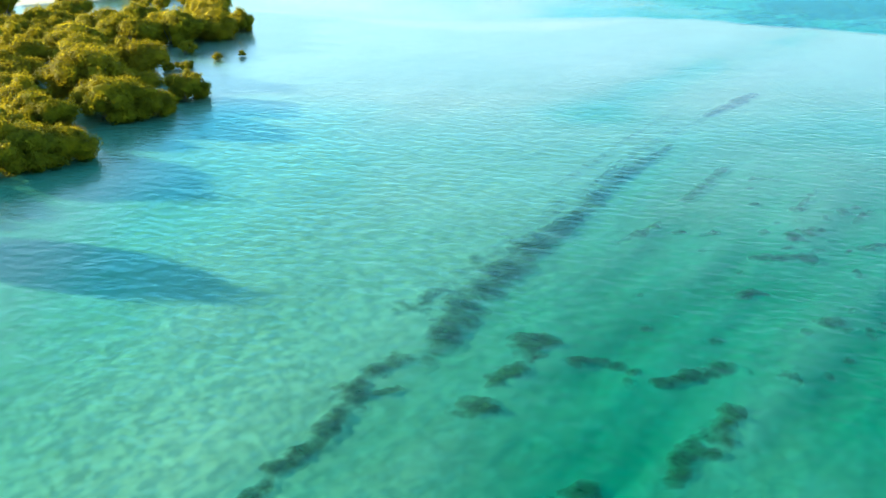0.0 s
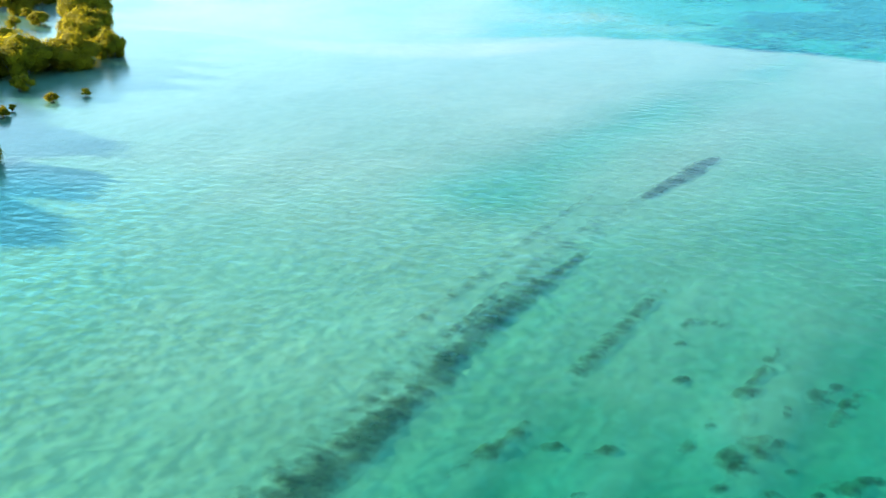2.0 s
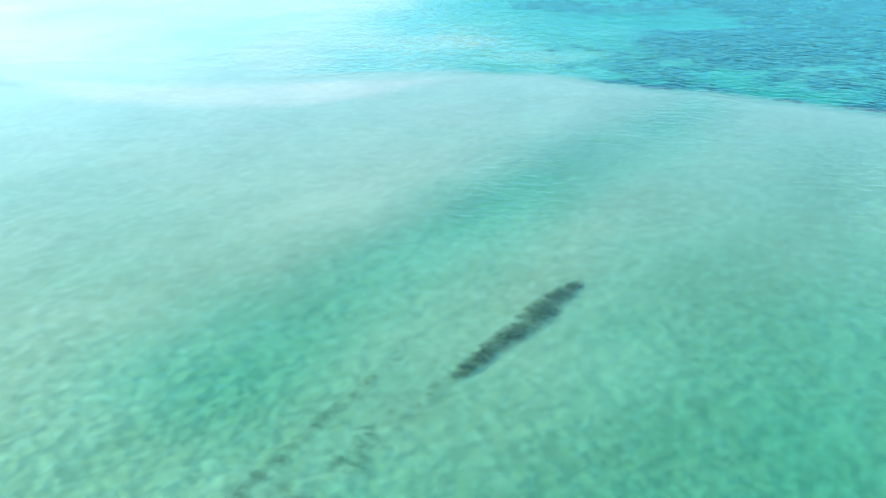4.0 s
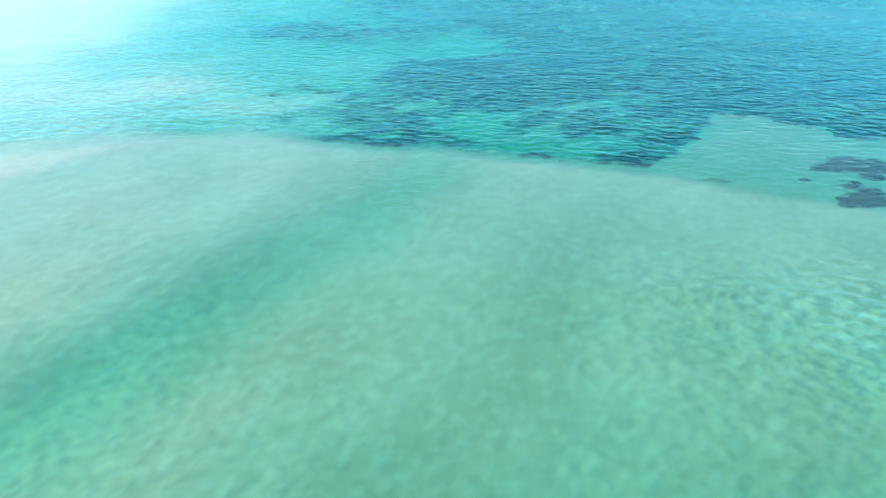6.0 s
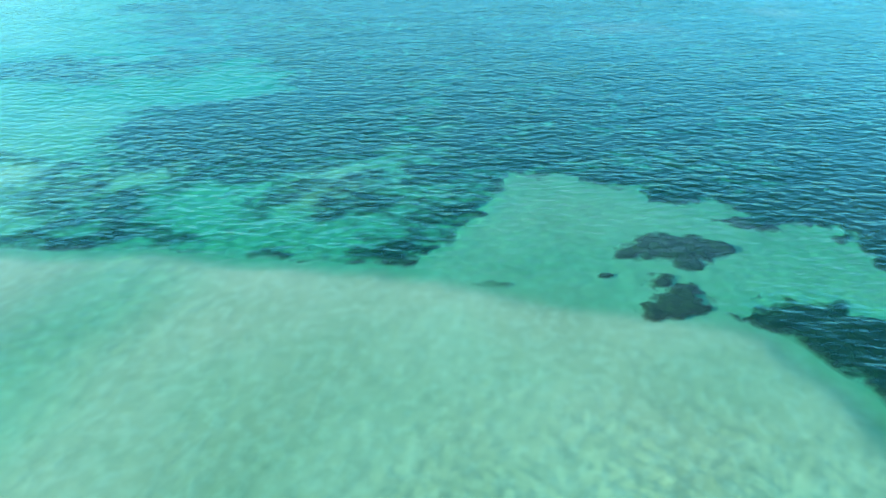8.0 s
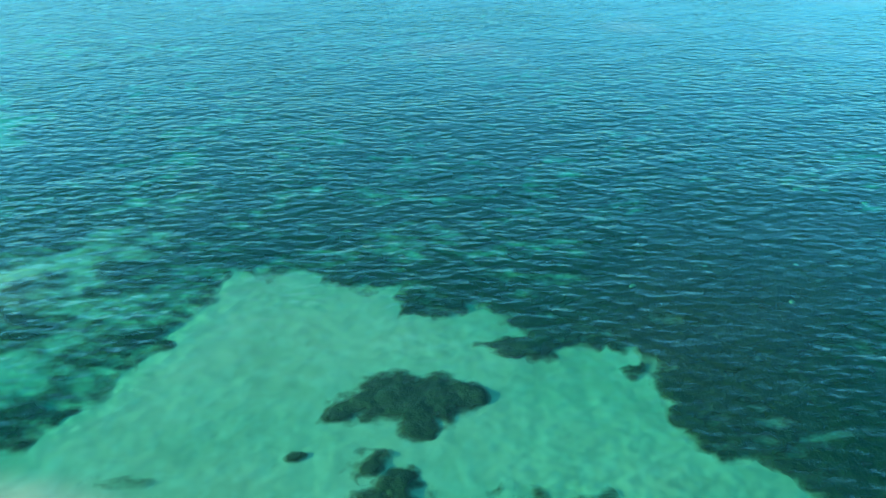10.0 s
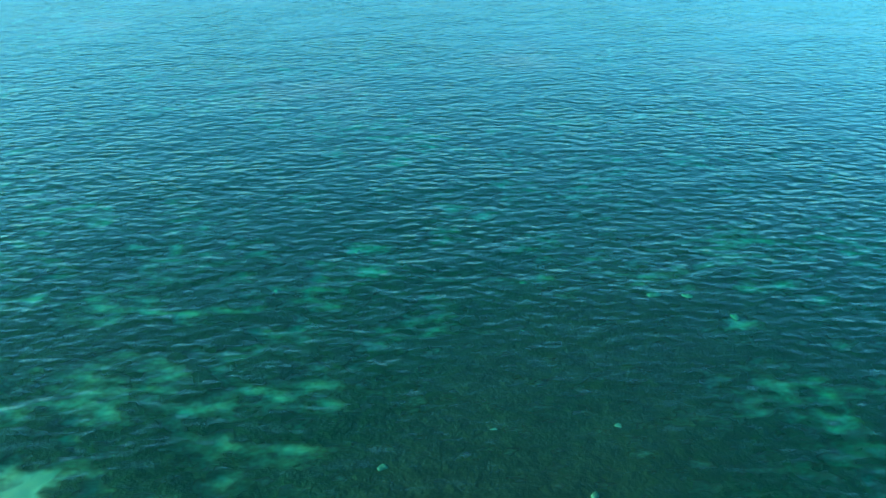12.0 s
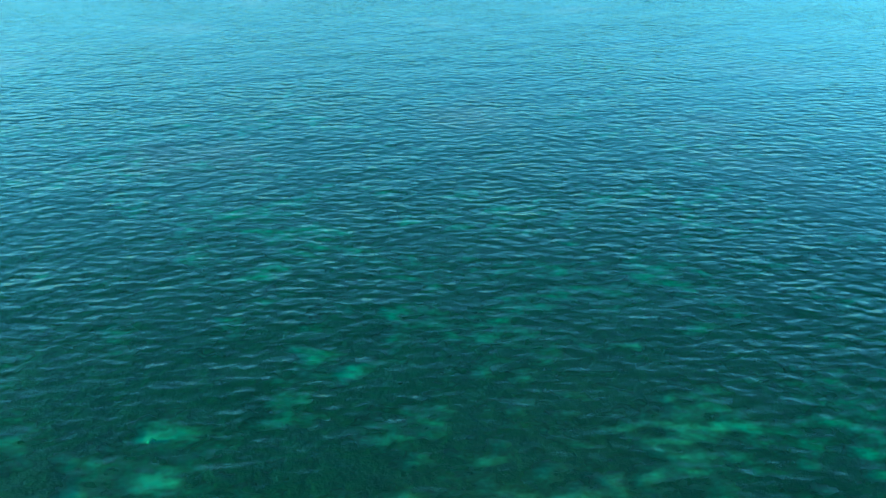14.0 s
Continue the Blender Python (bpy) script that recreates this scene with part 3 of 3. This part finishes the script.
for k, (x, y, r) in enumerate([(146.7, 179.0, 0.35), (153.4, 175.8, 0.35), (139.5, 179.0, 0.4), (148.4, 171.5, 0.4), (150.2, 182.2, 0.25), (154.4, 187.8, 0.25), (154.5, 191.8, 0.3), (166.1, 187.5, 0.7), (168.3, 186.2, 0.5), (158.6, 193.9, 0.35), (149.7, 205.3, 0.3), (141.4, 201.7, 0.45), (154.7, 192.6, 0.3), (169.2, 182.2, 0.5), (167.0, 181.0, 0.25), (157.0, 203.3, 0.25)]):
    pale_rock(x, y, r * 0.85, k + 1)


# ---- mangroves ----
def leaf_lobe(bm, centre, rx, ry, rz, count, rng, size):
    """Leaves on the skin of one rounded lobe of a crown, fewer underneath."""
    for _ in range(count):
        a, h = rng.uniform(0, 2 * math.pi), rng.uniform(-1, 1)
        s = math.sqrt(1 - h * h)
        out = Vector((math.cos(a) * s, math.sin(a) * s, h))
        k = 1 + 0.40 * noise.noise(out * 2.2 + centre) + 0.30 * noise.noise(out * 5 + centre) + rng.uniform(-0.12, 0.20)
        at = centre + Vector((out.x * rx, out.y * ry, out.z * rz)) * k
        n = (out + Vector((rng.uniform(-1, 1), rng.uniform(-1, 1), rng.uniform(-0.4, 1))) * 0.42).normalized()
        t = n.orthogonal().normalized()
        t = Matrix.Rotation(rng.uniform(0, 6.28), 3, n) @ t
        b = n.cross(t)
        w = size * rng.uniform(0.6, 1.3)
        tip = [at - t * w, at + b * w * 0.55 - n * 0.1 * w, at + t * w, at - b * w * 0.55 - n * 0.1 * w]
        bm.faces.new([bm.verts.new(v) for v in tip])


def clump(bm, centre, rx, ry, rz):
    """The close inner foliage of a lobe, which keeps the light out."""
    ball = bmesh.ops.create_icosphere(bm, subdivisions=2, radius=1.0)["verts"]
    for v in ball:
        out = v.co.copy()
        k = 1 + 0.40 * noise.noise(out * 2.2 + centre) + 0.30 * noise.noise(out * 5 + centre)
        v.co = centre + Vector((out.x * rx, out.y * ry, out.z * rz)) * k


def limb(bm, a, b, ra, rb, sides=6):
    way = (b - a).normalized()
    t = way.orthogonal().normalized()
    u = way.cross(t)
    rings = []
    for k in range(4):
        f = k / 3
        c = a.lerp(b, f) + t * 0.12 * math.sin(f * 3.1) * (b - a).length * 0.5
        r = ra + (rb - ra) * f
        rings.append([bm.verts.new(c + (t * math.cos(i * 2 * math.pi / sides) + u * math.sin(i * 2 * math.pi / sides)) * r) for i in range(sides)])
    for p, q in zip(rings, rings[1:]):
        for i in range(sides):
            bm.faces.new([p[i], p[(i + 1) % sides], q[(i + 1) % sides], q[i]])


def mangrove(radius, height, seed, lobes, leaves, size, low=-0.05, fat=1.0, label="", name="mangrove_tree"):
    """A spreading mangrove: stems and arching roots, and a low crown of leafy lobes."""
    rng = random.Random(seed)
    tree = new(name)
    tree.empty_display_size = 0.3
    stems = max(2, min(6, lobes // 3))
    for _ in range(stems):
        a = rng.uniform(0, 6.28)
        foot = Vector((math.cos(a) * radius * 0.15, math.sin(a) * radius * 0.15, -0.5))
        top = Vector((math.cos(a) * radius * 0.6, math.sin(a) * radius * 0.6, height * 0.6))
        bm = bmesh.new()
        limb(bm, foot, top, 0.05 + radius * 0.025, 0.03 + radius * 0.006)
        stem = part("stem", bm, BARK, tree, "grey-brown mangrove stem")
        for _ in range(3):
            b = a + rng.uniform(-1.2, 1.2)
            out = Vector((math.cos(b) * radius * 0.35, math.sin(b) * radius * 0.35, -0.5))
            bm = bmesh.new()
            limb(bm, foot.lerp(top, rng.uniform(0.15, 0.4)), out, 0.02 + radius * 0.008, 0.02 + radius * 0.004, 5)
            part("prop_root", bm, BARK, stem)
    bm = bmesh.new()
    for k in range(lobes):
        a = k * 2.4 + rng.uniform(-0.4, 0.4)
        d = radius * 0.80 * math.sqrt((k + 0.3) / lobes)
        r = radius * rng.uniform(0.18, 0.36) * fat
        tall = height * (1 - 0.45 * (d / radius) ** 1.5) * (rng.uniform(0.80, 1.2) if k % 4 else rng.uniform(0.4, 0.65))
        rz = min(tall * 0.55, r * rng.uniform(0.5, 0.8))
        rz = max(rz, (tall - low * height) * (0.26 if k % 4 else 0.5))
        centre, ry = Vector((math.cos(a) * d, math.sin(a) * d, tall - rz)), r * rng.uniform(0.8, 1.1)
        leaf_lobe(bm, centre, r, ry, rz, leaves // lobes, rng, size)
        clump(bm, centre, r * 0.78, ry * 0.78, rz * 0.78)
    part("crown", bm, LEAF, tree)
    return tagged(tree, label or "bushy olive-green mangrove tree standing in shallow water", "mangrove", "mangrove trees")


KINDS = [mangrove(1.0 * r, h, s, n, 30000, 0.028 * r) for r, h, s, n in
         ((5.0, 5.6, 1, 32), (5.0, 5.0, 2, 27), (5.0, 6.0, 3, 34), (5.0, 5.3, 4, 26), (5.0, 4.7, 5, 36))]
SAPLING = mangrove(0.8, 1.5, 9, 7, 3600, 0.06, 0.25, 1.9, "small lone mangrove sapling in the water", "mangrove_sapling")
BUSH = mangrove(1.6, 2.1, 10, 12, 4200, 0.07, 0.0, 1.4, "small round mangrove bush in the water", "mangrove_bush")
used = set()


def plant(kind, x, y, scale, tall, turn):
    z = 0.0
    m = pose(x, y, z, 0, 0, turn) @ Matrix.Diagonal((scale, scale, tall, 1))
    if kind.name not in used:
        used.add(kind.name)
        kind.matrix_basis = m
        return
    twin = copy_thing(kind, pose(x, y, z, 0, 0, turn))
    twin.scale = (scale, scale, tall)


# trees on the water's edge, one by one: x, y, radius, height
FRONT = [(-101, 213, 4.4, 4.6), (-51, 78.5, 4.4, 6.4), (-49, 99, 6.0, 4.6), (-43.6, 101.5, 3.6, 3.4), (-44.5, 120.5, 5.2, 4.0), (-39.4, 121.5, 3.2, 3.2), (-52, 114.5, 4.6, 4.2), (-58, 106, 5.5, 4.6),
         (-37.4, 131.0, 3.4, 2.9), (-45.5, 134, 3.8, 2.8), (-53, 134, 6.0, 5.0), (-49.5, 146, 5.6, 4.6), (-58, 147, 5.5, 5.2), (-45.5, 181, 5.5, 4.4),
         (-51.5, 176.5, 6.0, 5.4), (-58, 171, 6.0, 5.0), (-41.4, 188.5, 3.2, 3.8), (-51, 205, 4.6, 5.0), (-54, 213, 5.0, 5.8), (-49.5, 197, 4.4, 4.0),
         (-64, 160, 5.6, 5.2), (-66, 178, 5.2, 4.2), (-79, 197, 5.0, 4.6), (-62, 124, 5.2, 4.2), (-65, 136, 5.8, 5.0), (-69, 148, 5.2, 4.6)]
rng = random.Random(5)
for k, (x, y, r, h) in enumerate(FRONT):
    kind = KINDS[(k * 3 + k // 5) % 5]
    plant(kind, x, y, r / 5.0, h / 4.4, rng.uniform(0, 360))
placed = [(x, y, r) for x, y, r, h in FRONT]
for _ in range(900):
    x, y = rng.uniform(-135, -55), rng.uniform(92, 262)
    r = rng.uniform(3.6, 5.8)
    if x > -56 - 0.10 * (y - 95) - 6 * math.sin(y * 0.09):
        continue
    if math.hypot((x + 74) / 9, (y - 214) / 12) < 1 or math.hypot((x + 100) / 26, (y - 226) / 9) < 1 or math.hypot((x + 69) / 7, (y - 121) / 5) < 1 or (x < -79 and 187 < y < 240) or math.hypot((x + 72) / 8, (y - 186) / 5) < 1 or math.hypot((x + 69) / 9, (y - 204) / 10) < 1:
        continue
    if any(math.hypot(x - a, y - b) < 0.76 * (r + c) for a, b, c in placed):
        continue
    placed.append((x, y, r))
    plant(KINDS[rng.randrange(5)], x, y, r / 5.0, rng.uniform(0.8, 1.25), rng.uniform(0, 360))
for x, y, s in ((-35.6, 161.6, 0.75), (-46.4, 152.6, 0.8), (-44.4, 151.6, 0.7), (-42.6, 153.6, 0.6), (-71.5, 226, 1.4), (-69, 214, 1.6), (-47.5, 156, 0.9)):
    plant(SAPLING, x, y, s, s, rng.uniform(0, 360))
for x, y, s in ((-39.2, 158.4, 0.62), (-46.2, 165.0, 1.1), (-42.6, 150.4, 0.7), (-45.2, 149.8, 0.7), (-39.4, 188.2, 0.4), (-66, 219, 1.3), (-62, 225, 1.5)):
    plant(BUSH, x, y, s, s, rng.uniform(0, 360))
